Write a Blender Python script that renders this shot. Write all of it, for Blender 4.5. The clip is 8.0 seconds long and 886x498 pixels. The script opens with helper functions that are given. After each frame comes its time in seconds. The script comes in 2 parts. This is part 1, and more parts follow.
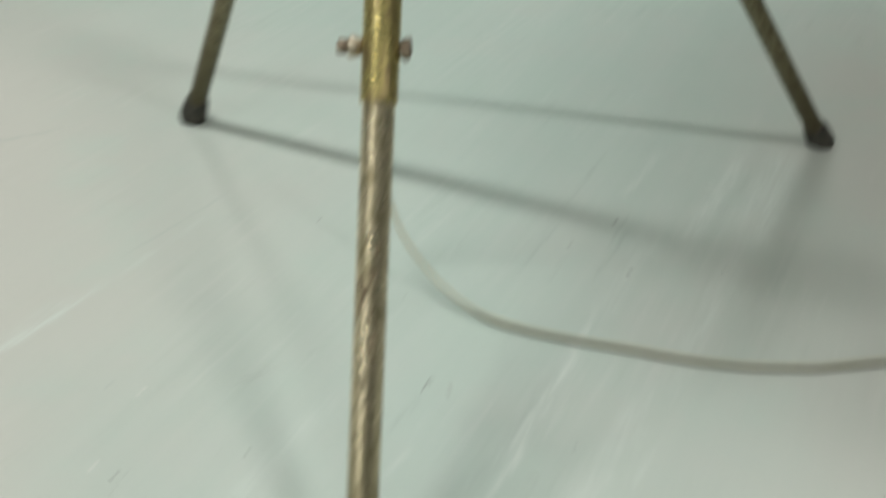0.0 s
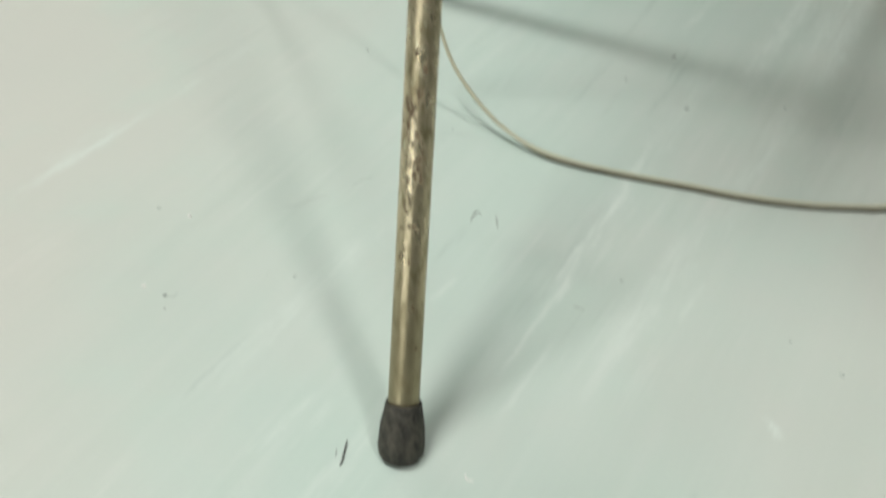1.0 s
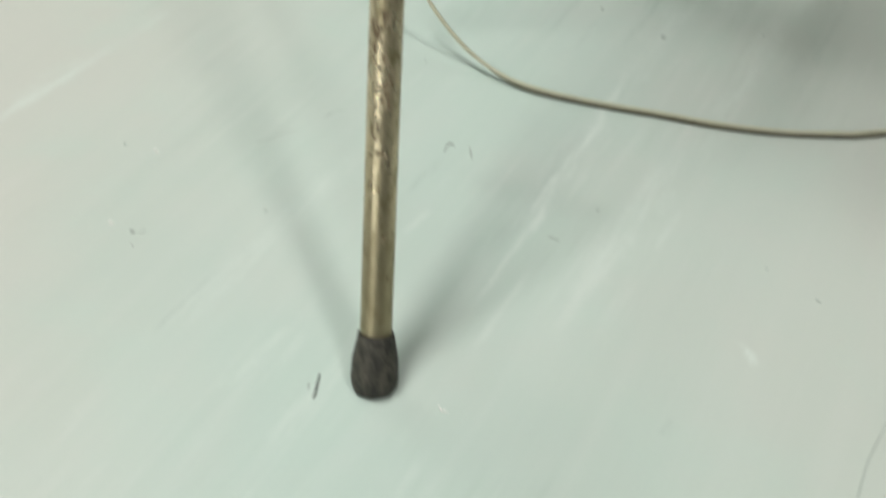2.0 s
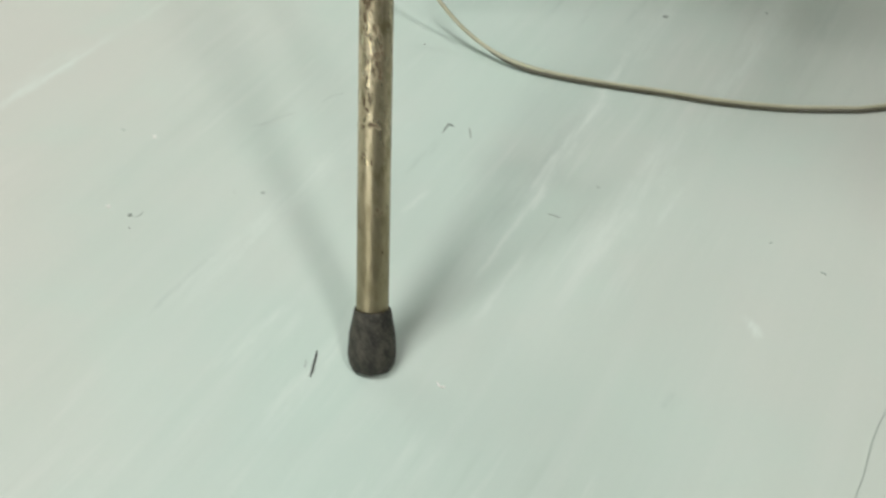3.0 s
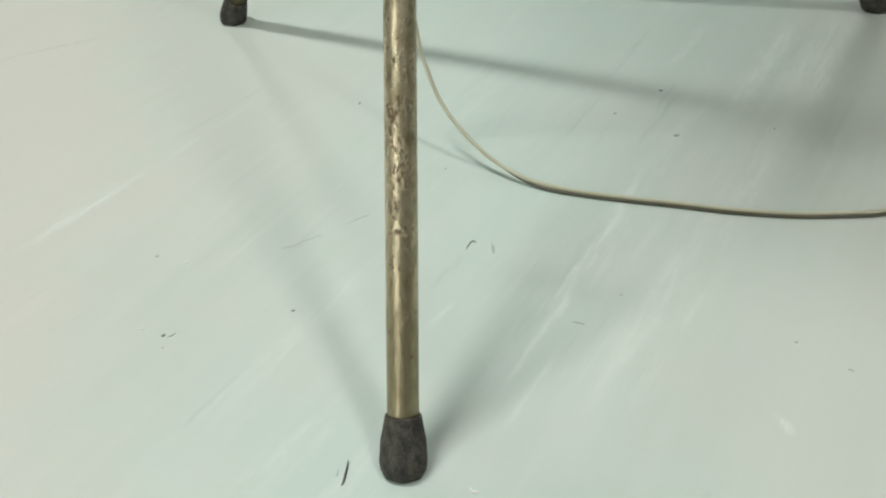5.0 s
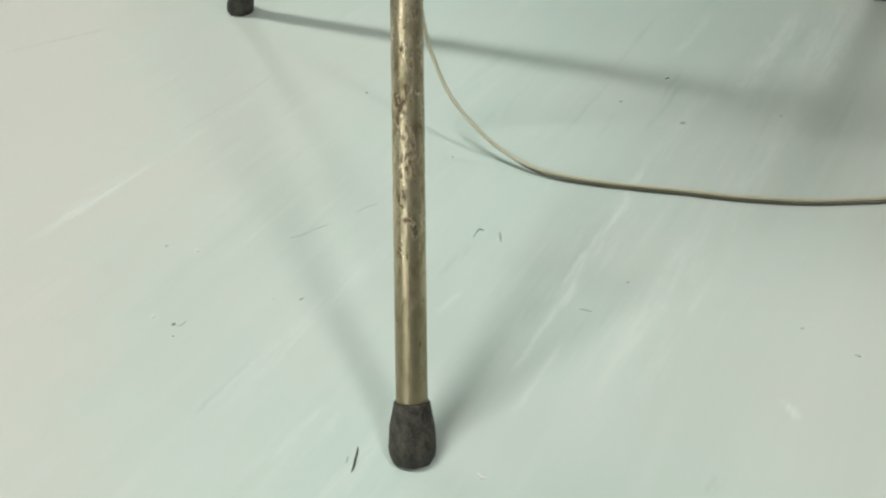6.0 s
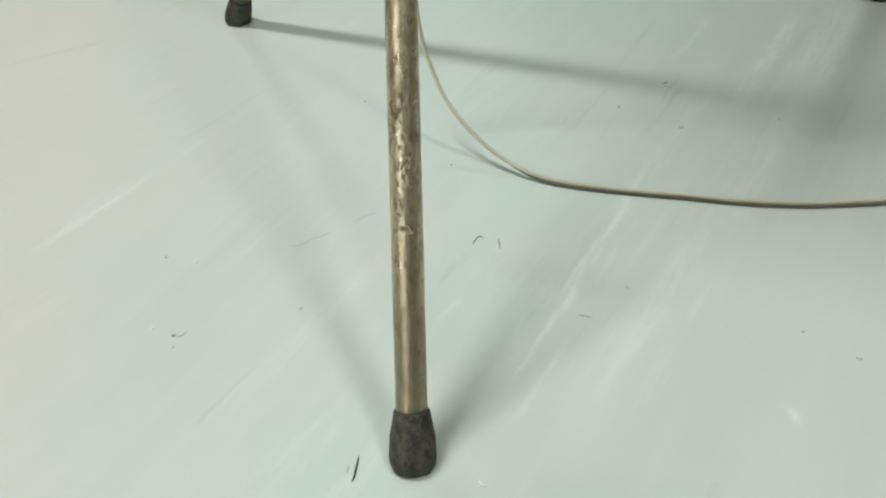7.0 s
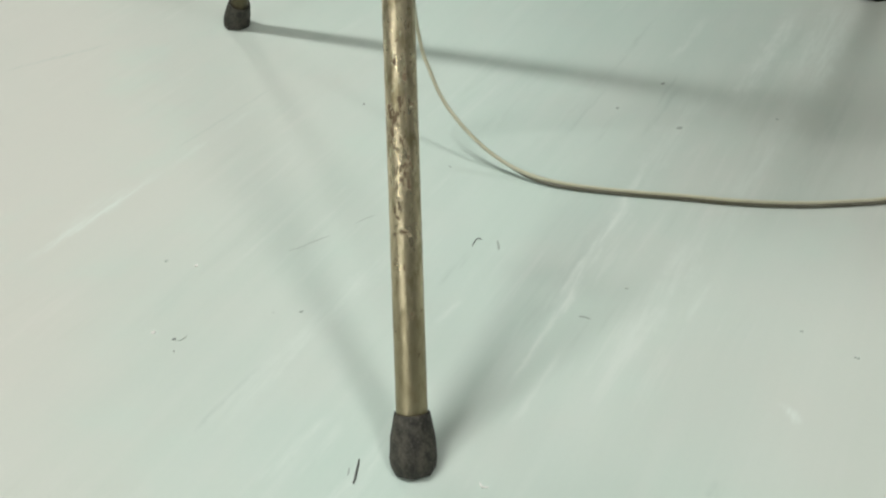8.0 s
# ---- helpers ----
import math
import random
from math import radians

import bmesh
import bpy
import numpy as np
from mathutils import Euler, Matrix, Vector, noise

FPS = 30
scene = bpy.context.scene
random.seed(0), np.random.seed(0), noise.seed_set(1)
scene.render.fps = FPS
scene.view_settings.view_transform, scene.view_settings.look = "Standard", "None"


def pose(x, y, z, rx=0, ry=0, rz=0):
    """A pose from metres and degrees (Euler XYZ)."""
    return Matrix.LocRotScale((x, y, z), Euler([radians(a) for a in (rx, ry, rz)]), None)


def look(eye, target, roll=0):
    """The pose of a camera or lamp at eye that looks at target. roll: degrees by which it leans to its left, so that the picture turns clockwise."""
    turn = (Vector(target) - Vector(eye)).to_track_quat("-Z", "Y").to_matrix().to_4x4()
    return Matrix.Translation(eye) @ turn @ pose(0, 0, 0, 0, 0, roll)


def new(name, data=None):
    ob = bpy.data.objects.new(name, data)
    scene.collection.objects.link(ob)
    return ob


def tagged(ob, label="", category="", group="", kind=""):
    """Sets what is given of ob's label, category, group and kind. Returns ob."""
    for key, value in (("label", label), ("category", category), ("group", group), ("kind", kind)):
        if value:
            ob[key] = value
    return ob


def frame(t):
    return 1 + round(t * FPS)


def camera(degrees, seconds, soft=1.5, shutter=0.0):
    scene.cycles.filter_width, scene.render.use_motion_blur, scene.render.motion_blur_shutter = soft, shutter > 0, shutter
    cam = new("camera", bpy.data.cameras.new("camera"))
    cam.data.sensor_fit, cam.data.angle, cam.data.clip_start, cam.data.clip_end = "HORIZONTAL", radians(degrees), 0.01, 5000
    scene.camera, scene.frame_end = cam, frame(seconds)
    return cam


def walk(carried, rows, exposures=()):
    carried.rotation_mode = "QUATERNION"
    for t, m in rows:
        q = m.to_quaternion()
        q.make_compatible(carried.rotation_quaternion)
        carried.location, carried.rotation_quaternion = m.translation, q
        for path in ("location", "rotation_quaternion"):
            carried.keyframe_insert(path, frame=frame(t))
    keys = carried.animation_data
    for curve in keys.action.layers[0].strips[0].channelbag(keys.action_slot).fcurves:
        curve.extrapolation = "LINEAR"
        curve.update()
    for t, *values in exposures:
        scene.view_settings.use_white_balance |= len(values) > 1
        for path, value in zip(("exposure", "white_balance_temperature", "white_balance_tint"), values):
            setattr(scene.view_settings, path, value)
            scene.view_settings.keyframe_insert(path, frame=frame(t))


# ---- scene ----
cam = camera(48.0, 8.0, soft=2.2, shutter=1.0)
PATH = [
    (0, (0.048, -0.281, 0.464), (-0.019, 1.322, -0.719), 2.3),
    (0.1, (0.056, -0.297, 0.466), (-0.049, 1.308, -0.748), 1.0),
    (0.2, (0.06, -0.29, 0.467), (-0.026, 1.293, -0.753), 1.8),
    (0.3, (0.063, -0.294, 0.464), (-0.035, 1.261, -0.761), 0.2),
    (0.4, (0.065, -0.291, 0.456), (-0.047, 1.230, -0.830), -0.9),
    (0.5, (0.059, -0.285, 0.459), (-0.049, 1.198, -0.872), 0.0),
    (0.6, (0.055, -0.283, 0.453), (-0.064, 1.178, -0.931), 0.7),
    (0.7, (0.051, -0.285, 0.445), (-0.085, 1.158, -0.933), 0.9),
    (0.8, (0.050, -0.287, 0.448), (-0.104, 1.149, -0.925), 1.7),
    (0.9, (0.051, -0.287, 0.447), (-0.106, 1.139, -0.932), 2.0),
    (1, (0.049, -0.284, 0.444), (-0.093, 1.13, -0.964), 1.3),
    (1.5, (0.053, -0.28, 0.437), (-0.08, 1.1, -1.005), 1.0),
    (2, (0.056, -0.284, 0.43), (-0.046, 1.06, -1.048), 1.5),
    (2.2, (0.057, -0.284, 0.425), (-0.021, 1.033, -1.078), 2.3),
    (3.3, (0.07, -0.305, 0.411), (-0.117, 1.111, -0.989), -2.1),
    (3.5, (0.069, -0.313, 0.409), (-0.147, 1.159, -0.928), -2.7),
    (4, (0.068, -0.312, 0.402), (-0.152, 1.22, -0.864), -2.9),
    (4.5, (0.067, -0.316, 0.404), (-0.119, 1.236, -0.843), -2.9),
    (4.7, (0.067, -0.316, 0.404), (-0.122, 1.236, -0.833), -2.9),
    (5.8, (0.067, -0.320, 0.406), (-0.139, 1.223, -0.846), -3.6),
    (6, (0.067, -0.32, 0.406), (-0.141, 1.221, -0.851), -3.7),
    (6.5, (0.069, -0.321, 0.404), (-0.145, 1.22, -0.854), -4.2),
    (7, (0.07, -0.319, 0.406), (-0.146, 1.23, -0.84), -4.6),
    (7.5, (0.071, -0.319, 0.408), (-0.148, 1.242, -0.823), -5.1),
    (8, (0.071, -0.32, 0.408), (-0.146, 1.23, -0.837), -5.0),
]
walk(cam, [(t, look(eye, target, roll)) for t, eye, target, roll in PATH],
     exposures=[(0.0, -1.73), (0.2, -1.58), (0.6, -1.50), (2.2, -1.52), (3.4, -1.55), (4.4, -1.51), (8.0, -1.51)])

# ---- light ----
CEILING = 2.6
world = bpy.data.worlds.new("world")
scene.world = world
world.use_nodes = True
world.node_tree.nodes["Background"].inputs[0].default_value = (0.8, 0.9, 0.85, 1)
world.node_tree.nodes["Background"].inputs[1].default_value = 0.05
# ceiling strips: x, y, turn in degrees, length, width, watts, colour
STRIPS = [
    (1.30, -0.74, -9.0, 0.52, 0.10, 68.0, (1.0, 0.985, 0.97)),
    (-0.72, 0.195, -18.5, 0.40, 0.14, 57.0, (0.985, 1.0, 0.98)),
    (-1.14, 0.350, -18.5, 0.40, 0.14, 57.0, (0.985, 1.0, 0.98)),
    (-0.43, 1.96, -14.0, 0.30, 0.10, 29.0, (1.0, 1.0, 0.97)),
    # this panel is added only to highlight the upper part of the front tube
    (-2.15, -2.45, -14.0, 1.2, 0.60, 70.0, (1.0, 0.99, 0.96)),
]


# ---- small builders ----
def material(name):
    m = bpy.data.materials.new(name)
    m.use_nodes = True
    return m, m.node_tree, m.node_tree.nodes["Principled BSDF"]


def node(tree, kind, **inputs):
    n = tree.nodes.new(kind)
    for key, value in inputs.items():
        n.inputs[key.replace("_", " ")].default_value = value
    return n


def calc(tree, op, a, b=None):
    n = tree.nodes.new("ShaderNodeMath")
    n.operation = op
    for i, v in enumerate((a, b)):
        if v is None:
            continue
        if isinstance(v, (int, float)):
            n.inputs[i].default_value = v
        else:
            tree.links.new(v, n.inputs[i])
    return n.outputs[0]


def soft_step(tree, value, a, b, lo=0.0, hi=1.0):
    n = tree.nodes.new("ShaderNodeMapRange")
    n.interpolation_type = "SMOOTHSTEP"
    n.inputs["From Min"].default_value, n.inputs["From Max"].default_value = a, b
    n.inputs["To Min"].default_value, n.inputs["To Max"].default_value = lo, hi
    tree.links.new(value, n.inputs["Value"])
    return n.outputs[0]


def blend(tree, fac, a, b, mode="MIX"):
    n = tree.nodes.new("ShaderNodeMix")
    n.data_type, n.blend_type = "RGBA", mode
    for socket, v in ((n.inputs[0], fac), (n.inputs[6], a), (n.inputs[7], b)):
        if isinstance(v, (int, float)):
            socket.default_value = v
        elif isinstance(v, tuple):
            socket.default_value = (*v, 1)
        else:
            tree.links.new(v, socket)
    return n.outputs[2]


def place(tree, turn=0.0, scale=(1, 1, 1), shift=(0, 0, 0)):
    co = tree.nodes.new("ShaderNodeTexCoord")
    mp = tree.nodes.new("ShaderNodeMapping")
    mp.vector_type = "TEXTURE"
    mp.inputs["Location"].default_value = shift
    mp.inputs["Rotation"].default_value = (0, 0, radians(turn))
    mp.inputs["Scale"].default_value = scale
    tree.links.new(co.outputs["Object"], mp.inputs["Vector"])
    return mp.outputs[0]


def grain(tree, vector, scale, detail=4.0, rough=0.55):
    n = node(tree, "ShaderNodeTexNoise", Scale=scale, Detail=detail, Roughness=rough)
    tree.links.new(vector, n.inputs["Vector"])
    return n.outputs["Fac"]


def bump(tree, bsdf, height, strength, distance):
    n = node(tree, "ShaderNodeBump", Strength=strength, Distance=distance)
    tree.links.new(height, n.inputs["Height"])
    tree.links.new(n.outputs[0], bsdf.inputs["Normal"])


# ---- materials ----
STREAK_TURN = 66.0


def floor_material():
    m, t, s = material("mint_vinyl")
    flat = place(t)
    # brushed mop marks, all in one direction
    along = place(t, STREAK_TURN, (0.35, 0.016, 1))
    broad_along = place(t, STREAK_TURN + 3, (0.5, 0.05, 1), (0.3, 0.1, 0))
    marks = soft_step(t, grain(t, along, 1.0, 5, 0.6), 0.35, 0.72)
    broad = grain(t, broad_along, 1.0, 3)
    short = grain(t, place(t, STREAK_TURN - 2, (0.11, 0.010, 1), (0.1, 0.4, 0)), 1.0, 4, 0.62)
    worn = soft_step(t, grain(t, place(t, 40, (1, 1, 1), (0.35, 0.9, 0)), 6.0, 3), 0.46, 0.60)
    cloud = grain(t, flat, 5.0, 4)
    fine = grain(t, flat, 420.0, 3)
    colour = blend(t, broad, (0.53, 0.645, 0.575), (0.59, 0.69, 0.625))
    colour = blend(t, calc(t, "MULTIPLY", marks, 0.22), colour, (0.69, 0.75, 0.70))
    colour = blend(t, calc(t, "MULTIPLY", worn, soft_step(t, short, 0.52, 0.68, 0.0, 0.36)), colour, (0.70, 0.765, 0.71))
    colour = blend(t, calc(t, "MULTIPLY", worn, soft_step(t, short, 0.46, 0.30, 0.0, 0.32)), colour, (0.47, 0.58, 0.51))
    colour = blend(t, soft_step(t, cloud, 0.45, 0.75, 0.0, 0.30), colour, (0.50, 0.60, 0.535))
    # lens shading's warm tint, painted as patches: x, y, inner and outer radius, strength
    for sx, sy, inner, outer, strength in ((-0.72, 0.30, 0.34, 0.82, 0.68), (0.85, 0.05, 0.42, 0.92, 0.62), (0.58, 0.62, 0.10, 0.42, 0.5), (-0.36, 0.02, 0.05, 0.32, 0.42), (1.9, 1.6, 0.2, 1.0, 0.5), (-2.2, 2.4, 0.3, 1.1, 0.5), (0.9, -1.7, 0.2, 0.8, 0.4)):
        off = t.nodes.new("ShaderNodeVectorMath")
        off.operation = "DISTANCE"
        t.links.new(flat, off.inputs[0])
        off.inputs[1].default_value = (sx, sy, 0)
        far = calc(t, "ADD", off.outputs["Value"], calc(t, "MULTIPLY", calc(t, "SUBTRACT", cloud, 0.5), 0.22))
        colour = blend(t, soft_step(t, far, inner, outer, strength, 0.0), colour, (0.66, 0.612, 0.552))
    blotch = grain(t, place(t, 20, (1, 1, 1), (0.7, 0.2, 0)), 9.0, 3, 0.6)
    colour = blend(t, soft_step(t, blotch, 0.46, 0.70, 0.0, 0.15), colour, (0.67, 0.63, 0.585))
    colour = blend(t, soft_step(t, blotch, 0.50, 0.30, 0.0, 0.25), colour, (0.55, 0.685, 0.60))
    # single long wipe marks: x0, y0, x1, y1, half width, strength (minus: darker)
    wipes = [
        (-0.290, 0.165, -0.217, 0.288, 0.0045, 0.65), (-0.275, 0.20, -0.235, 0.27, 0.012, 0.25), (-0.222, 0.277, -0.165, 0.385, 0.004, 0.30),
        (-0.228, 0.30, -0.155, 0.42, 0.002, -0.25),
        (0.058, 0.085, 0.150, 0.310, 0.0040, 0.75), (0.050, 0.09, 0.112, 0.235, 0.006, -0.30), (0.070, 0.13, 0.105, 0.205, 0.0030, 0.7), (0.044, 0.06, 0.088, 0.150, 0.0025, 0.6),
        (0.1925, 0.058, 0.2005, 0.040, 0.0034, 1.0), (0.262, 0.36, 0.340, 0.545, 0.012, 0.55),
        (0.147, -0.009, 0.156, 0.004, 0.004, -0.35), (0.165, 0.43, 0.215, 0.53, 0.006, 0.45), (0.11, 0.40, 0.17, 0.53, 0.003, -0.35), (0.135, 0.315, 0.175, 0.40, 0.003, -0.40), (0.095, 0.30, 0.125, 0.36, 0.003, -0.30),
        (0.046, 0.032, 0.080, 0.098, 0.003, 0.40), (0.148, 0.115, 0.168, 0.160, 0.003, 0.35),
        (-0.002, 0.147, 0.021, 0.190, 0.003, -0.35), (0.078, 0.317, 0.118, 0.402, 0.002, -0.25),
        (0.200, 0.340, 0.296, 0.545, 0.011, 0.60), (0.252, 0.39, 0.335, 0.56, 0.009, 0.50), (0.225, 0.37, 0.30, 0.52, 0.007, -0.22), (0.150, 0.36, 0.175, 0.42, 0.002, -0.30),
        (-0.060, -0.006, -0.040, 0.042, 0.004, 0.35), (-0.126, 0.024, -0.098, 0.080, 0.0022, -0.40), (-0.083, -0.009, -0.049, 0.046, 0.0040, 0.50),
        (0.027, 0.335, 0.056, 0.404, 0.003, -0.20), (0.0, 0.114, 0.018, 0.140, 0.0025, 0.40),
        (0.105, 0.19, 0.135, 0.27, 0.008, 0.30), (0.12, 0.235, 0.20, 0.41, 0.012, 0.32), (0.17, 0.18, 0.27, 0.40, 0.010, 0.36),
        (0.095, 0.06, 0.175, 0.22, 0.012, 0.38), (-0.125, 0.01, -0.02, 0.21, 0.009, 0.38), (-0.055, -0.05, 0.005, 0.07, 0.007, 0.38), (0.02, 0.05, 0.07, 0.15, 0.007, -0.15),
        (0.235, 0.25, 0.33, 0.44, 0.010, -0.18), (0.05, 0.27, 0.13, 0.45, 0.012, -0.14), (-0.20, 0.08, -0.12, 0.24, 0.010, -0.12), (-0.43, 0.44, -0.33, 0.50, 0.003, -0.35),
    ]
    ragged = soft_step(t, grain(t, place(t, STREAK_TURN, (0.05, 0.006, 1)), 1.0, 4, 0.65), 0.3, 0.65)
    wobble = calc(t, "SUBTRACT", grain(t, flat, 34.0, 4, 0.65), 0.5)
    for x0, y0, x1, y1, half, strength in wipes:
        size = math.hypot(x1 - x0, y1 - y0)
        u = ((x1 - x0) / size, (y1 - y0) / size, 0)
        rel = t.nodes.new("ShaderNodeVectorMath")
        rel.operation = "SUBTRACT"
        t.links.new(flat, rel.inputs[0])
        rel.inputs[1].default_value = (x0, y0, 0)
        dots = []
        for axis in (u, (-u[1], u[0], 0)):
            d = t.nodes.new("ShaderNodeVectorMath")
            d.operation = "DOT_PRODUCT"
            t.links.new(rel.outputs[0], d.inputs[0])
            d.inputs[1].default_value = axis
            dots.append(d.outputs["Value"])
        across = calc(t, "ADD", dots[1], calc(t, "MULTIPLY", wobble, 3.0 * half))
        mask = soft_step(t, calc(t, "ABSOLUTE", across), 0.0, 1.25 * half, 1.0, 0.0)
        mask = calc(t, "MULTIPLY", mask, soft_step(t, dots[0], 0.0, size * 0.3))
        mask = calc(t, "MULTIPLY", mask, soft_step(t, dots[0], size * 0.7, size, 1.0, 0.0))
        mask = calc(t, "MULTIPLY", calc(t, "MULTIPLY", mask, ragged), abs(strength))
        colour = blend(t, mask, colour, (0.74, 0.80, 0.74) if strength > 0 else (0.40, 0.48, 0.43))
    colour = blend(t, calc(t, "MULTIPLY", fine, 0.10), colour, (0.48, 0.55, 0.50))
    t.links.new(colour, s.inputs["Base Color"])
    t.links.new(soft_step(t, marks, 0.0, 1.0, 0.48, 0.60), s.inputs["Roughness"])
    s.inputs["Specular IOR Level"].default_value = 0.3
    bump(t, s, calc(t, "ADD", grain(t, flat, 160.0, 3), marks), 0.10, 0.0006)
    return m


def tube_material(name, dull, bright, rust_amount, metal):
    m, t, s = material(name)
    flat = place(t)
    fine = grain(t, place(t, 0, (0.0018, 0.0018, 0.0045)), 1.0, 4, 0.6)
    patches = grain(t, place(t, 0, (0.006, 0.006, 0.016)), 1.0, 4, 0.6)
    blots = grain(t, place(t, 0, (0.0028, 0.0028, 0.0050), (0.002, 0.001, 0.004)), 1.0, 5, 0.66)
    xyz = t.nodes.new("ShaderNodeSeparateXYZ")
    t.links.new(flat, xyz.inputs[0])
    z = xyz.outputs[2]
    # the plating has gone most between 16 and 24 cm up the tube
    band = calc(t, "MULTIPLY", soft_step(t, z, 0.145, 0.185), soft_step(t, z, 0.205, 0.235, 1.0, 0.3))
    band = calc(t, "ADD", band, soft_step(t, z, 0.06, 0.14, 0.0, 0.35))
    level = calc(t, "ADD", blots, calc(t, "MULTIPLY", band, 0.03))
    front = soft_step(t, xyz.outputs[1], -0.002, 0.0, 1.0, 0.0)
    # worn spots on the near side: x, height, half width, half height
    for px, pz, rx, rz in ((-0.002, 0.177, 0.006, 0.010), (0.0015, 0.163, 0.006, 0.012), (-0.001, 0.150, 0.006, 0.010), (-0.004, 0.186, 0.004, 0.008), (0.0, 0.1265, 0.009, 0.0025),
                           (-0.003, 0.111, 0.004, 0.005), (0.0025, 0.205, 0.003, 0.005), (0.001, 0.192, 0.003, 0.005), (0.003, 0.085, 0.003, 0.005), (-0.002, 0.137, 0.004, 0.006)):
        off = t.nodes.new("ShaderNodeCombineXYZ")
        t.links.new(calc(t, "DIVIDE", calc(t, "SUBTRACT", xyz.outputs[0], px), rx), off.inputs[0])
        t.links.new(calc(t, "DIVIDE", calc(t, "SUBTRACT", z, pz - 0.004), rz), off.inputs[1])
        far = t.nodes.new("ShaderNodeVectorMath")
        far.operation = "LENGTH"
        t.links.new(off.outputs[0], far.inputs[0])
        level = calc(t, "ADD", level, calc(t, "MULTIPLY", front, soft_step(t, far.outputs["Value"], 0.2, 1.3, 0.14, 0.0)))
    colour = blend(t, soft_step(t, patches, 0.32, 0.56), dull, bright)
    # darker olive tone low down on the tube
    colour = blend(t, soft_step(t, z, 0.15, 0.05, 0.0, 0.75), colour, tuple(0.8 * c for c in dull))
    flecks = calc(t, "MULTIPLY", soft_step(t, blots, 0.50, 0.62), soft_step(t, fine, 0.48, 0.36))
    colour = blend(t, calc(t, "MULTIPLY", flecks, soft_step(t, z, 0.08, 0.15, 0.0, 0.7)), colour, tuple(min(1.0, 1.9 * c) for c in bright))
    colour = blend(t, calc(t, "MULTIPLY", soft_step(t, fine, 0.58, 0.74, 0.0, 0.6), soft_step(t, z, 0.05, 0.13, 0.25, 1.0)), colour, tuple(0.35 * c for c in dull))
    spots = soft_step(t, calc(t, "ADD", level, calc(t, "MULTIPLY", fine, 0.42)), 0.84, 0.94)
    spots = calc(t, "MULTIPLY", spots, rust_amount)
    colour = blend(t, spots, colour, blend(t, patches, (0.045, 0.034, 0.016), (0.165, 0.088, 0.036)))
    t.links.new(colour, s.inputs["Base Color"])
    t.links.new(calc(t, "SUBTRACT", metal, calc(t, "MULTIPLY", spots, metal * 0.9)), s.inputs["Metallic"])
    t.links.new(calc(t, "ADD", calc(t, "ADD", soft_step(t, patches, 0.3, 0.7, 0.38, 0.24), soft_step(t, z, 0.03, 0.12, 0.14, 0.0)), calc(t, "MULTIPLY", spots, 0.35)), s.inputs["Roughness"])
    # what is left of the clear lacquer
    t.links.new(soft_step(t, z, 0.08, 0.16, 0.03, 0.22), s.inputs["Coat Weight"])
    s.inputs["Coat Roughness"].default_value = 0.14
    bump(t, s, calc(t, "ADD", calc(t, "MULTIPLY", patches, 1.5), calc(t, "ADD", fine, calc(t, "MULTIPLY", spots, -1.0))), 0.42, 0.0007)
    return m


def rubber_material():
    m, t, s = material("worn_rubber")
    flat = place(t)
    dirt = grain(t, place(t, 20, (0.005, 0.005, 0.007)), 1.0, 5, 0.65)
    fine = grain(t, flat, 700.0, 4)
    colour = blend(t, soft_step(t, dirt, 0.34, 0.72), (0.017, 0.0155, 0.012), (0.085, 0.076, 0.058))
    colour = blend(t, soft_step(t, fine, 0.5, 0.75, 0.0, 0.5), colour, (0.13, 0.118, 0.098))
    t.links.new(colour, s.inputs["Base Color"])
    s.inputs["Roughness"].default_value = 0.72
    bump(t, s, calc(t, "ADD", fine, calc(t, "MULTIPLY", dirt, 2.0)), 0.5, 0.001)
    return m


def cord_material(name, dark, light):
    m, t, s = material(name)
    dirt = grain(t, place(t), 60.0, 4)
    t.links.new(blend(t, dirt, dark, light), s.inputs["Base Color"])
    s.inputs["Roughness"].default_value = 0.32
    s.inputs["Transmission Weight"].default_value = 0.3
    return m


def plain_material(name, colour, other, scale, rough=0.8, metal=0.0):
    m, t, s = material(name)
    g = grain(t, place(t), scale, 5)
    t.links.new(blend(t, g, colour, other), s.inputs["Base Color"])
    s.inputs["Roughness"].default_value, s.inputs["Metallic"].default_value = rough, metal
    bump(t, s, g, 0.15, 0.002)
    return m


VINYL = floor_material()
TUBE = tube_material("tarnished_plating", (0.34, 0.285, 0.170), (0.66, 0.565, 0.385), 0.9, 0.88)
# darker copy of the plating: the far legs' shade is in its colour
SHADED_TUBE = tube_material("shaded_tarnished_plating", (0.10, 0.084, 0.045), (0.19, 0.165, 0.095), 0.6, 0.7)
BRASS = tube_material("yellow_brass", (0.31, 0.23, 0.115), (0.53, 0.435, 0.17), 0.3, 0.8)
RUBBER = rubber_material()
CORD = cord_material("yellowed_clear_pvc", (0.56, 0.54, 0.38), (0.74, 0.715, 0.525))
SHADED_CORD = cord_material("shaded_clear_pvc", (0.09, 0.082, 0.052), (0.16, 0.147, 0.098))
STEEL = plain_material("browned_steel", (0.16, 0.12, 0.09), (0.34, 0.27, 0.19), 400, 0.5, 0.7)
PALE_STEEL = plain_material("pale_worn_steel", (0.38, 0.31, 0.22), (0.55, 0.48, 0.37), 300, 0.45, 0.7)
PLASTER = plain_material("painted_plaster", (0.23, 0.235, 0.22), (0.28, 0.285, 0.265), 3)
CEILING_PAINT = plain_material("ceiling_paint", (0.60, 0.60, 0.57), (0.66, 0.66, 0.63), 3)
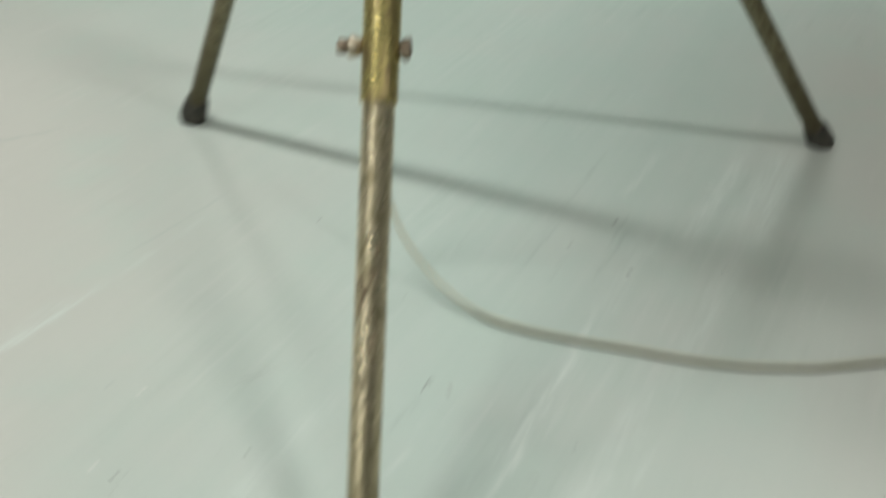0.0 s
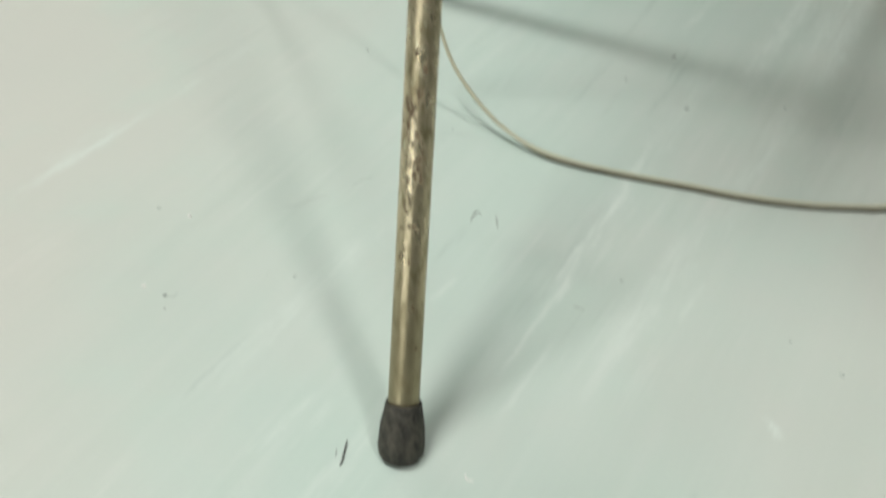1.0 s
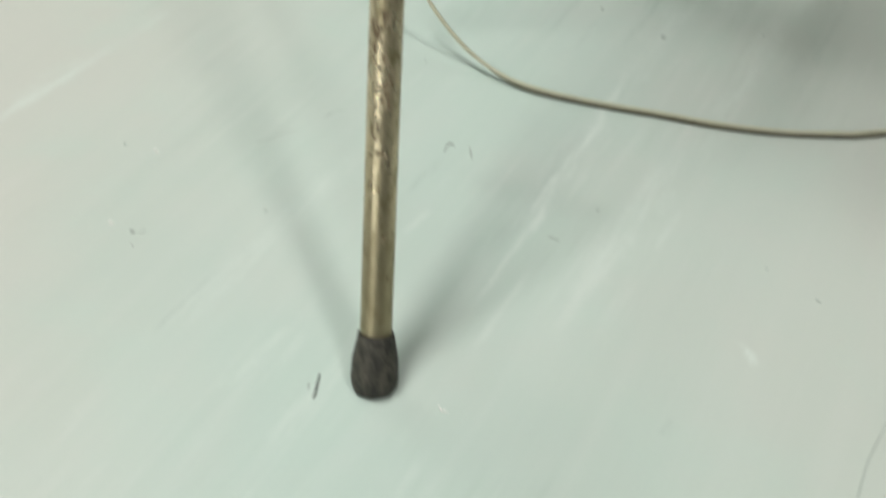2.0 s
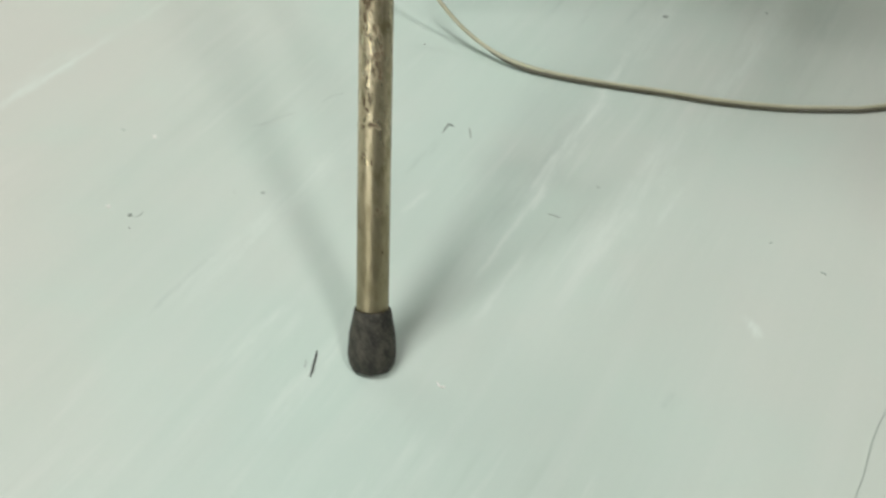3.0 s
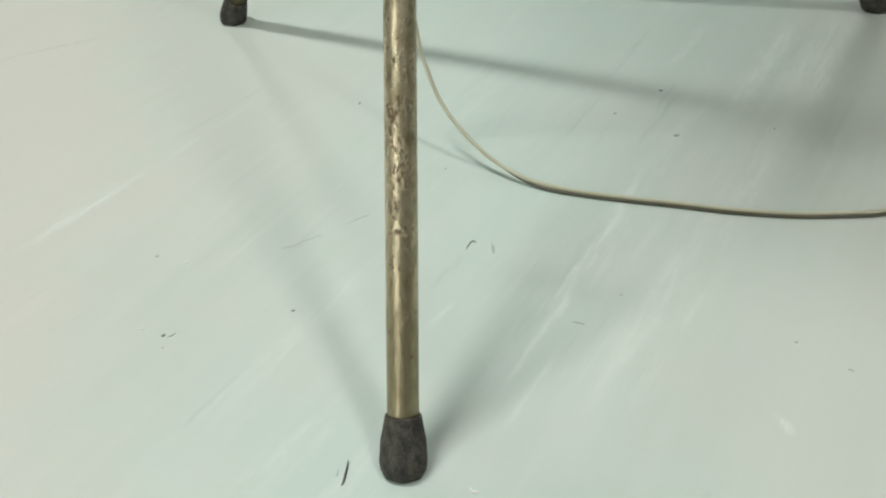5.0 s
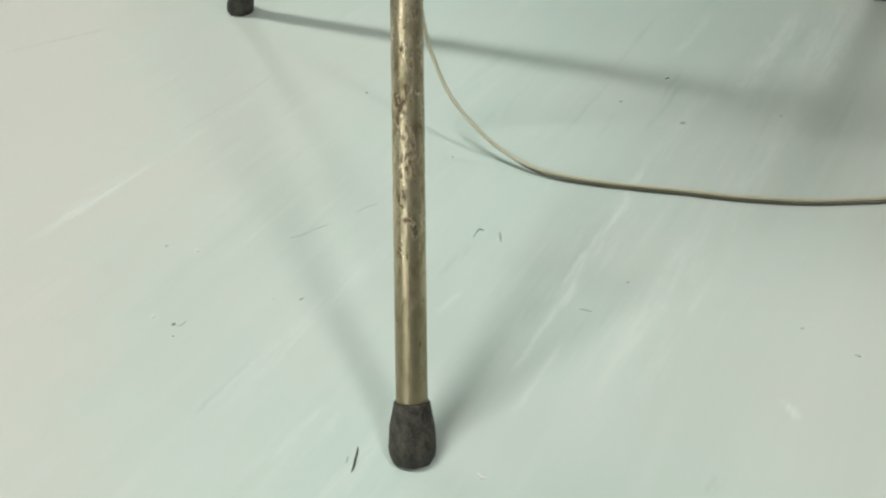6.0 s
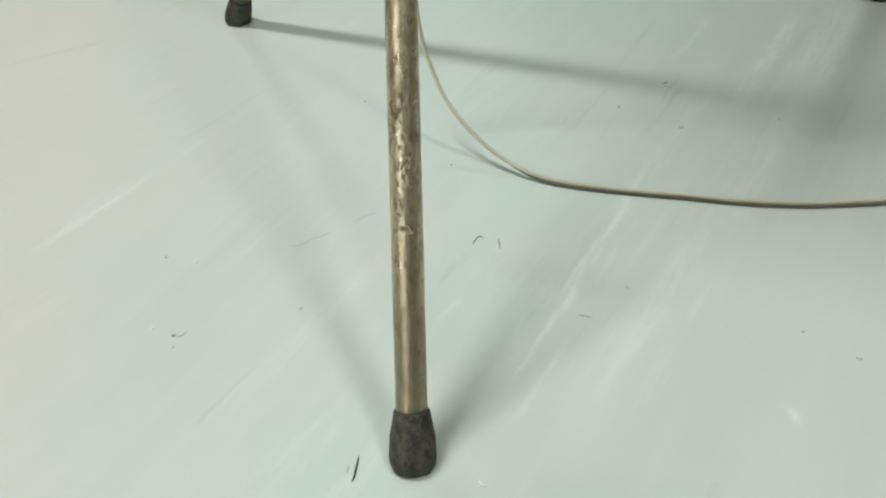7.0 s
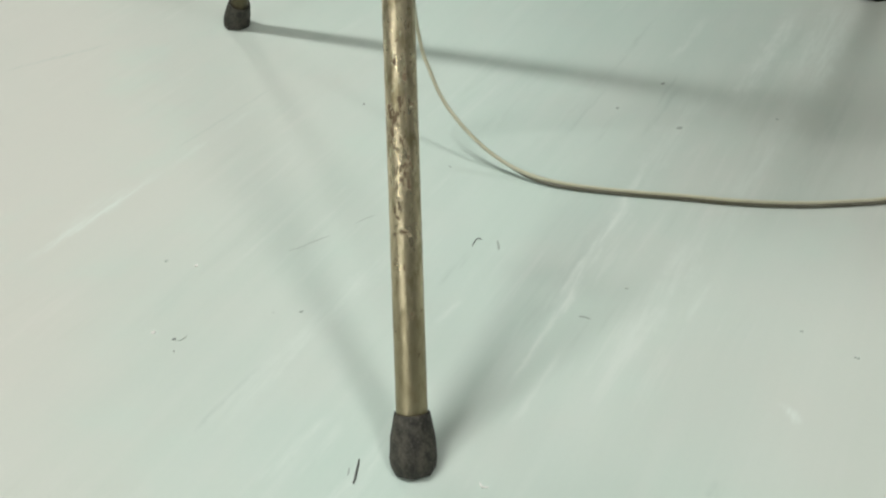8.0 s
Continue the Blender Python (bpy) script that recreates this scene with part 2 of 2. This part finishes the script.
BLACK_PAINT = plain_material("black_paint", (0.03, 0.03, 0.03), (0.05, 0.05, 0.05), 20, 0.5)
DARK_DIRT = plain_material("dark_dirt", (0.05, 0.055, 0.05), (0.12, 0.12, 0.11), 900)
GREY_DUST = plain_material("grey_dust", (0.40, 0.45, 0.41), (0.50, 0.55, 0.50), 900)
DUST = plain_material("dark_grey_dust", (0.16, 0.18, 0.165), (0.30, 0.33, 0.30), 900)
FAINT_DUST = plain_material("pale_grey_dust", (0.44, 0.50, 0.45), (0.54, 0.59, 0.54), 900)
WHITE_CHIP = plain_material("white_chip", (0.82, 0.81, 0.76), (0.9, 0.89, 0.85), 900)


# ---- mesh helpers ----
def mesh_from(name, bm, mat, smooth=True):
    me = bpy.data.meshes.new(name)
    bmesh.ops.recalc_face_normals(bm, faces=bm.faces)
    bm.to_mesh(me)
    bm.free()
    for p in me.polygons:
        p.use_smooth = smooth
    me.materials.append(mat)
    return me


def part(name, bm, mat, parent, label="", smooth=True):
    ob = new(name, mesh_from(name, bm, mat, smooth))
    ob.parent = parent
    if label:
        ob["label"] = label
    return ob


def thing(name, label, category, group=""):
    return tagged(new(name), label, category, group)


def turned(profile, sides=40, bm=None, m=Matrix(), hollow=False):
    """A surface turned round z from (radius, height) pairs."""
    bm = bm or bmesh.new()
    rings = []
    for r, z in profile:
        if r < 1e-6:
            rings.append([bm.verts.new(m @ Vector((0, 0, z)))])
        else:
            rings.append([bm.verts.new(m @ Vector((r * math.cos(a), r * math.sin(a), z)))
                          for a in (2 * math.pi * i / sides for i in range(sides))])
    for lo, hi in zip(rings, rings[1:]):
        for i in range(sides):
            j = (i + 1) % sides
            if len(lo) == 1:
                bm.faces.new((lo[0], hi[i], hi[j]))
            elif len(hi) == 1:
                bm.faces.new((lo[i], lo[j], hi[0]))
            else:
                bm.faces.new((lo[i], lo[j], hi[j], hi[i]))
    return bm


def boxes(rows):
    bm = bmesh.new()
    for row in rows:
        box(bm, *row)
    return bm


def box(bm, x0, x1, y0, y1, z0, z1):
    m = Matrix.LocRotScale(((x0 + x1) / 2, (y0 + y1) / 2, (z0 + z1) / 2), None, (x1 - x0, y1 - y0, z1 - z0))
    bmesh.ops.create_cube(bm, size=1, matrix=m)
    return bm


def glide(points, step=8):
    """Catmull-Rom through points."""
    pts = [Vector(p) for p in points]
    pts = [2 * pts[0] - pts[1], *pts, 2 * pts[-1] - pts[-2]]
    out = []
    for a, b, c, d in zip(pts, pts[1:], pts[2:], pts[3:]):
        for i in range(step):
            s = i / step
            out.append(0.5 * (2 * b + (c - a) * s + (2 * a - 5 * b + 4 * c - d) * s * s + (3 * b - a - 3 * c + d) * s ** 3))
    return out + [pts[-2]]


def swept(line, radius, sides=12, offset=0.0, ends=1.0, bm=None, tilt=0.0, twist=0.0):
    """A round cord along a line; offset shifts it sideways, ends is the radius left at the tips."""
    bm = bm or bmesh.new()
    side, rings = None, []
    for i, p in enumerate(line):
        way = (line[min(i + 1, len(line) - 1)] - line[max(i - 1, 0)]).normalized()
        if side is None:
            side = way.cross(Vector((0, 0, 1))).normalized()
        side = (side - way * side.dot(way)).normalized()
        over = side.cross(way).normalized()
        f = i / (len(line) - 1)
        k = min(max((f - 0.46) / 0.12, 0.0), 1.0)
        turn = tilt + twist * k * k * (3 - 2 * k)
        r = radius * (ends + (1 - ends) * math.sin(math.pi * min(max(f, 0.0), 1.0)) ** 0.6)
        rings.append([bm.verts.new(p + side * (offset * math.cos(turn) + r * math.cos(a)) + over * (offset * math.sin(turn) + r * math.sin(a)))
                      for a in (2 * math.pi * k / sides for k in range(sides))])
    for lo, hi in zip(rings, rings[1:]):
        for k in range(sides):
            bm.faces.new((lo[k], lo[(k + 1) % sides], hi[(k + 1) % sides], hi[k]))
    bm.faces.new(rings[0][::-1])
    bm.faces.new(rings[-1])
    return bm


# ---- the room ----
X0, X1, Y0, Y1 = -4.5, 4.5, -4.0, 5.0
floor = tagged(new("floor", mesh_from("floor", box(bmesh.new(), X0, X1, Y0, Y1, -0.05, 0.0), VINYL, False)),
               "pale mint vinyl floor with wipe marks and dirt", "floor", kind="structure")
ceiling = tagged(new("ceiling", mesh_from("ceiling", box(bmesh.new(), X0, X1, Y0, Y1, CEILING + 0.06, CEILING + 0.2), CEILING_PAINT, False)),
                 "plain off-white painted ceiling", "ceiling", kind="structure")
TOP = CEILING + 0.2
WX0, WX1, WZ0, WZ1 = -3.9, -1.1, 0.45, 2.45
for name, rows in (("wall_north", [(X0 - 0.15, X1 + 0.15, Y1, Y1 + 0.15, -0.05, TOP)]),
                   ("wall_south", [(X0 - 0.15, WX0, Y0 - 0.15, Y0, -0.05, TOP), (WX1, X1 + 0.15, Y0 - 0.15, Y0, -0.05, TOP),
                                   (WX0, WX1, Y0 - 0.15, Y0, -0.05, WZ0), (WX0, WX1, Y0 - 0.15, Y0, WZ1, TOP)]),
                   ("wall_west", [(X0 - 0.15, X0, Y0, Y1, -0.05, TOP)]), ("wall_east", [(X1, X1 + 0.15, Y0, Y1, -0.05, TOP)])):
    tagged(new(name, mesh_from(name, boxes(rows), PLASTER, False)), "plain grey-white painted wall", "wall", kind="structure")
# unseen window, added behind the camera to put a highlight on the front tube
window = tagged(new("added_window_1"), "added unseen white-framed window, glowing for the tube's highlight", "window", kind="structure")
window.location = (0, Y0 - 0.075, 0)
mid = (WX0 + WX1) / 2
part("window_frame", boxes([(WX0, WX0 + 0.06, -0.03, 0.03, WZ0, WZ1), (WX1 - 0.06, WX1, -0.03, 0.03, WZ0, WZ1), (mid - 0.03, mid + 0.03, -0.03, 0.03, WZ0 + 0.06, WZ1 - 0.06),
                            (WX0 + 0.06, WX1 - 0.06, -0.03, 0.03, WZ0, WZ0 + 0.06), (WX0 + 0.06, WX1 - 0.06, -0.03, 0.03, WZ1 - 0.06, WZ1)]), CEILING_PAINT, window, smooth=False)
GLOW, tree, bsdf = material("window_glow")
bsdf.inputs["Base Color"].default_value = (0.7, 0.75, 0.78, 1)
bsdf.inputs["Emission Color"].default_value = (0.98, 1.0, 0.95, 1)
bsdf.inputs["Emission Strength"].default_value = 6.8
tagged(new("backdrop", mesh_from("backdrop", boxes([(WX0 - 0.4, WX1 + 0.4, Y0 - 0.65, Y0 - 0.6, WZ0 - 0.4, WZ1 + 0.4)]), GLOW, False)),
       "plain glowing sheet outside the added window", "sky", kind="structure")

for x, y, turn, length, width, watts, colour in STRIPS:
    strip = thing("ceiling_light", "white strip light under the ceiling, out of view", "ceiling light", "ceiling strip lights")
    strip.matrix_basis = pose(x, y, CEILING, 0, 0, turn)
    bm = box(bmesh.new(), -length / 2 - 0.02, length / 2 + 0.02, -width / 2 - 0.015, width / 2 + 0.015, 0.004, 0.06)
    bmesh.ops.bevel(bm, geom=bm.edges[:], offset=0.006, segments=2, affect="EDGES")
    part("housing", bm, CEILING_PAINT, strip)
    data = bpy.data.lights.new("strip_lamp", "AREA")
    data.shape, data.size, data.size_y, data.energy, data.color = "RECTANGLE", length, width, watts, colour
    lamp = new("strip_lamp", data)
    lamp.matrix_basis = pose(x, y, CEILING, 0, 0, turn)

# ---- the tripod stand ----
HUB = Vector((-0.011, 0.352, 0.54))
stand = thing("tripod_stand", "tarnished brass tripod stand with three telescopic legs and black rubber feet", "tripod stand")
stand.location = (HUB.x, HUB.y, 0)
stand_at = Matrix.Translation((-HUB.x, -HUB.y, 0))
TUBE_R, SLEEVE_R = 0.0082, 0.0094


def tripod_leg(foot_at, spin, sleeve_from, seed, plating, label):
    foot = Vector(foot_at)
    way = HUB - foot
    length = way.length - 0.02
    m = Matrix.Translation(foot) @ way.to_track_quat("Z", "Y").to_matrix().to_4x4() @ pose(0, 0, 0, 0, 0, spin)
    bm = turned([(TUBE_R - 0.0012, 0.012), (TUBE_R, 0.012), *((TUBE_R, 0.012 + i * 0.02) for i in range(1, 15)),
                 (TUBE_R, sleeve_from + 0.03)], 36)
    leg = part("leg", bm, plating, stand, label)
    leg.matrix_basis = stand_at @ m
    # flared rubber foot, worn flat where it rests
    bm = turned([(0.0, -0.006), (0.0060, -0.0055), (0.0098, -0.0025), (0.0117, 0.0015), (0.0123, 0.006), (0.0121, 0.011), (0.0115, 0.017),
                 (0.0107, 0.023), (0.0098, 0.0285), (0.0095, 0.0296), (0.0090, 0.0298), (TUBE_R - 0.0003, 0.0280)], 40)
    back = m.inverted()
    for v in bm.verts:
        n = noise.noise(v.co * 160 + Vector((seed * 7.1, 0, 0))) * 0.0005 + noise.noise(v.co * 420) * 0.00025
        v.co += Vector((v.co.x, v.co.y, 0)).normalized() * n + Vector((0, 0, n if v.co.z > 0.025 else 0))
        w = m @ v.co
        if w.z < 0.0004:
            w.z = 0.0004
            v.co = back @ w
    part("rubber_foot", bm, RUBBER, leg, "scuffed black rubber foot")
    # outer sleeve with a rolled lip
    s = sleeve_from
    bm = turned([(TUBE_R + 0.0003, s + 0.0006), (SLEEVE_R - 0.0004, s), (SLEEVE_R + 0.0002, s + 0.0006), (SLEEVE_R + 0.0002, s + 0.0022),
                 (SLEEVE_R, s + 0.003), *((SLEEVE_R, s + 0.003 + (length - s - 0.003) * i / 8) for i in range(1, 9))], 36)
    part("sleeve", bm, BRASS, leg, "brighter yellow brass outer tube")
    # clamp bolt through the sleeve
    at = Matrix.Translation((0, 0, s + 0.027)) @ Matrix.Rotation(radians(90), 4, "Y")
    bolt = part("clamp_bolt", turned([(0.0, -0.0215), (0.0030, -0.0215), (0.0037, -0.0207), (0.0037, -0.0165), (0.0026, -0.0160), (0.0026, 0.0150), (0.0, 0.0155)], 20, m=at),
                STEEL, leg, "browned steel clamp bolt")
    part("washer", turned([(0.0, -0.0160), (0.0048, -0.0160), (0.0056, -0.0150), (0.0050, -0.0122), (0.0040, -0.0096), (0.0, -0.0096)], 24, m=at), PALE_STEEL, bolt)
    part("nut", turned([(0.0, 0.0096), (0.0042, 0.0096), (0.0056, 0.0118), (0.0056, 0.0140), (0.0040, 0.0150), (0.0, 0.0150)], 6, m=at), STEEL, bolt, smooth=False)
    return leg


tripod_leg((0.0, 0.007, 0), 180, 0.2726, 1, TUBE, "tarnished plated tube with rust spots")
tripod_leg((-0.226, 0.527, 0), 120, 0.30, 2, SHADED_TUBE, "tarnished olive-brown tube, darkened in colour for its shade")
tripod_leg((0.366, 0.553, 0), 240, 0.32, 3, SHADED_TUBE, "tarnished olive-brown tube, darkened in colour for its shade")
hub = part("hub", turned([(0.0, 0.495), (0.026, 0.497), (0.036, 0.505), (0.036, 0.570), (0.026, 0.585), (0.0, 0.586)], 32), BRASS, stand)
part("column", turned([(0.0, 0.56), (0.014, 0.56), (0.014, 0.98), (0.0, 0.98)], 24), BRASS, stand)
# unseen drum, added to cast the broad soft shadow on the floor at right
part("shadow_caster", turned([(0.0, 0.97), (0.12, 0.97), (0.235, 0.985), (0.255, 1.01), (0.255, 1.10), (0.225, 1.125), (0.0, 1.13)], 40, m=Matrix.Translation((0.045, 0.032, 0))), BLACK_PAINT, stand)

# ---- the cable ----
cable = thing("power_cable", "yellowed clear two-core flex trailing over the floor", "cable")
R = 0.0013
TILT = radians(22)
run = glide([(1.3, 0.75, R + 0.0007), (0.8, 0.47, R + 0.0007), (0.5, 0.32, R + 0.0007), (0.38, 0.262, R + 0.0007), (0.298, 0.2385, R + 0.0007), (0.272, 0.2345, R + 0.0007), (0.235, 0.2325, R + 0.0007), (0.195, 0.2355, R + 0.0007),
             (0.160, 0.2415, R + 0.0007), (0.121, 0.2475, R + 0.0007), (0.086, 0.2545, 0.0024), (0.060, 0.2625, 0.0042), (0.039, 0.2745, 0.0088), (0.021, 0.286, 0.017),
             (0.0035, 0.2982, 0.031), (-0.0083, 0.3086, 0.0445), (-0.017, 0.319, 0.062), (-0.0226, 0.3264, 0.0785), (-0.026, 0.334, 0.12), (-0.024, 0.343, 0.26),
             (-0.016, 0.350, 0.42), (-0.011, 0.352, 0.50)])
# contact shade is in this core's dark colour; the twist hides it where raised
part("core", swept(run, R, 12, -R * 0.93, tilt=TILT, twist=radians(114)), SHADED_CORD, cable, "core in clear plastic, coloured dark for the cable's shaded underside")
part("core", swept(run, R * 1.12, 12, R * 0.85, tilt=TILT, twist=radians(114)), CORD, cable, "pale core in clear plastic")


# ---- dirt on the floor ----
def fibre(points, radius, mat, label, name="fibre"):
    line = glide([(x, y, radius * 0.8) for x, y in points], 5)
    ob = new(name, mesh_from(name, swept(line, radius, 6, ends=0.25), mat))
    return tagged(ob, label, "debris", "bits of dirt on the floor")


def crumb(x, y, size, mat, label, stretch=1.0, turn=0.0, name="crumb"):
    bm = bmesh.new()
    bmesh.ops.create_icosphere(bm, subdivisions=2, radius=size)
    for v in bm.verts:
        v.co *= 1 + 0.7 * noise.noise(v.co / size * 1.3 + Vector((x, y, 0)) * 90)
        v.co.x *= stretch
        v.co.z = max(v.co.z * 0.5, -size * 0.15)
    low = min(v.co.z for v in bm.verts)
    ob = new(name, mesh_from(name, bm, mat))
    ob.matrix_basis = pose(x, y, -low + 0.0001, 0, 0, turn)
    return tagged(ob, label, "debris", "bits of dirt on the floor")


fibre([(-0.0294, 0.0120), (-0.0293, 0.008), (-0.0295, 0.003), (-0.0296, -0.0015), (-0.0303, -0.0045)], 0.0006, DARK_DIRT, "black curved sliver on the floor beside the rubber foot", "sliver")
fibre([(-0.0338, 0.006), (-0.0336, 0.0035), (-0.0339, 0.001)], 0.00022, DUST, "hair-thin dark fibre beside a black sliver")
fibre([(0.0187, 0.190), (0.0205, 0.196), (0.0225, 0.199), (0.0255, 0.1972)], 0.00034, DARK_DIRT, "bent black fibre lying on the floor")
fibre([(0.0353, 0.1965), (0.0362, 0.192), (0.0368, 0.186)], 0.0007, GREY_DUST, "short grey fibre lying on the floor")
fibre([(0.087, 0.1232), (0.0905, 0.1226), (0.0945, 0.121)], 0.00035, GREY_DUST, "short grey fibre lying on the floor")
fibre([(0.0345, -0.0015), (0.0362, -0.0042), (0.0395, -0.0045)], 0.0006, WHITE_CHIP, "small white shaving on the floor", "shaving")
fibre([(-0.1545, 0.0988), (-0.1515, 0.1005), (-0.1498, 0.1042)], 0.0003, GREY_DUST, "grey fibre beside a dark crumb")
fibre([(-0.1036, 0.1862), (-0.098, 0.1885), (-0.0915, 0.1925)], 0.00019, GREY_DUST, "thin grey fibre lying on the floor")
fibre([(-0.0925, 0.1935), (-0.0860, 0.1975), (-0.0785, 0.2025)], 0.00018, GREY_DUST, "hair-thin grey fibre lying on the floor")
fibre([(-0.0643, 0.2147), (-0.0575, 0.2210), (-0.050, 0.2257)], 0.00016, GREY_DUST, "hair-thin grey fibre lying on the floor")
fibre([(0.275, 0.035), (0.266, 0.018), (0.249, -0.010), (0.238, -0.036), (0.233, -0.046), (0.228, -0.06)], 0.00035, GREY_DUST, "long thin grey hair on the floor", "hair_strand")
crumb(-0.1570, 0.1003, 0.0009, DUST, "dark crumb on the floor", 1.5, 20)
crumb(-0.1540, 0.0900, 0.0005, DARK_DIRT, "tiny dark crumb on the floor")
crumb(-0.1720, 0.1060, 0.0010, WHITE_CHIP, "tiny white chip on the floor", 1.5, 50, "chip")
crumb(-0.1630, 0.1700, 0.0011, WHITE_CHIP, "tiny white chip on the floor", 1.2, 10, "chip")
crumb(-0.1850, 0.1750, 0.0009, FAINT_DUST, "grey dust speck on the floor", 1.6, 30)
crumb(-0.0830, 0.1262, 0.0009, FAINT_DUST, "grey dust speck on the floor", 1.6, 25)
crumb(-0.1005, 0.1250, 0.0004, FAINT_DUST, "grey dust speck on the floor", 1.4)
crumb(-0.0810, 0.3760, 0.0008, DARK_DIRT, "dark round crumb on the floor")
crumb(0.1670, 0.3330, 0.0014, GREY_DUST, "grey dust clump on the floor", 1.5, 10)
crumb(0.1220, 0.3640, 0.0011, GREY_DUST, "grey crumb on the floor", 1.2)
crumb(0.1605, 0.4005, 0.0008, DARK_DIRT, "dark elongated crumb on the floor", 2.6, 30)
crumb(0.2400, 0.3440, 0.0008, GREY_DUST, "grey crumb on the floor", 1.1)
crumb(-0.0030, 0.2840, 0.0005, DARK_DIRT, "tiny dark crumb on the floor")
crumb(0.1170, 0.1490, 0.0007, FAINT_DUST, "grey dust speck on the floor", 1.6)
crumb(0.2140, 0.1120, 0.0006, FAINT_DUST, "grey dust speck on the floor", 1.8)
crumb(0.2400, 0.0910, 0.0008, FAINT_DUST, "grey dust clump on the floor", 2.4, -35)
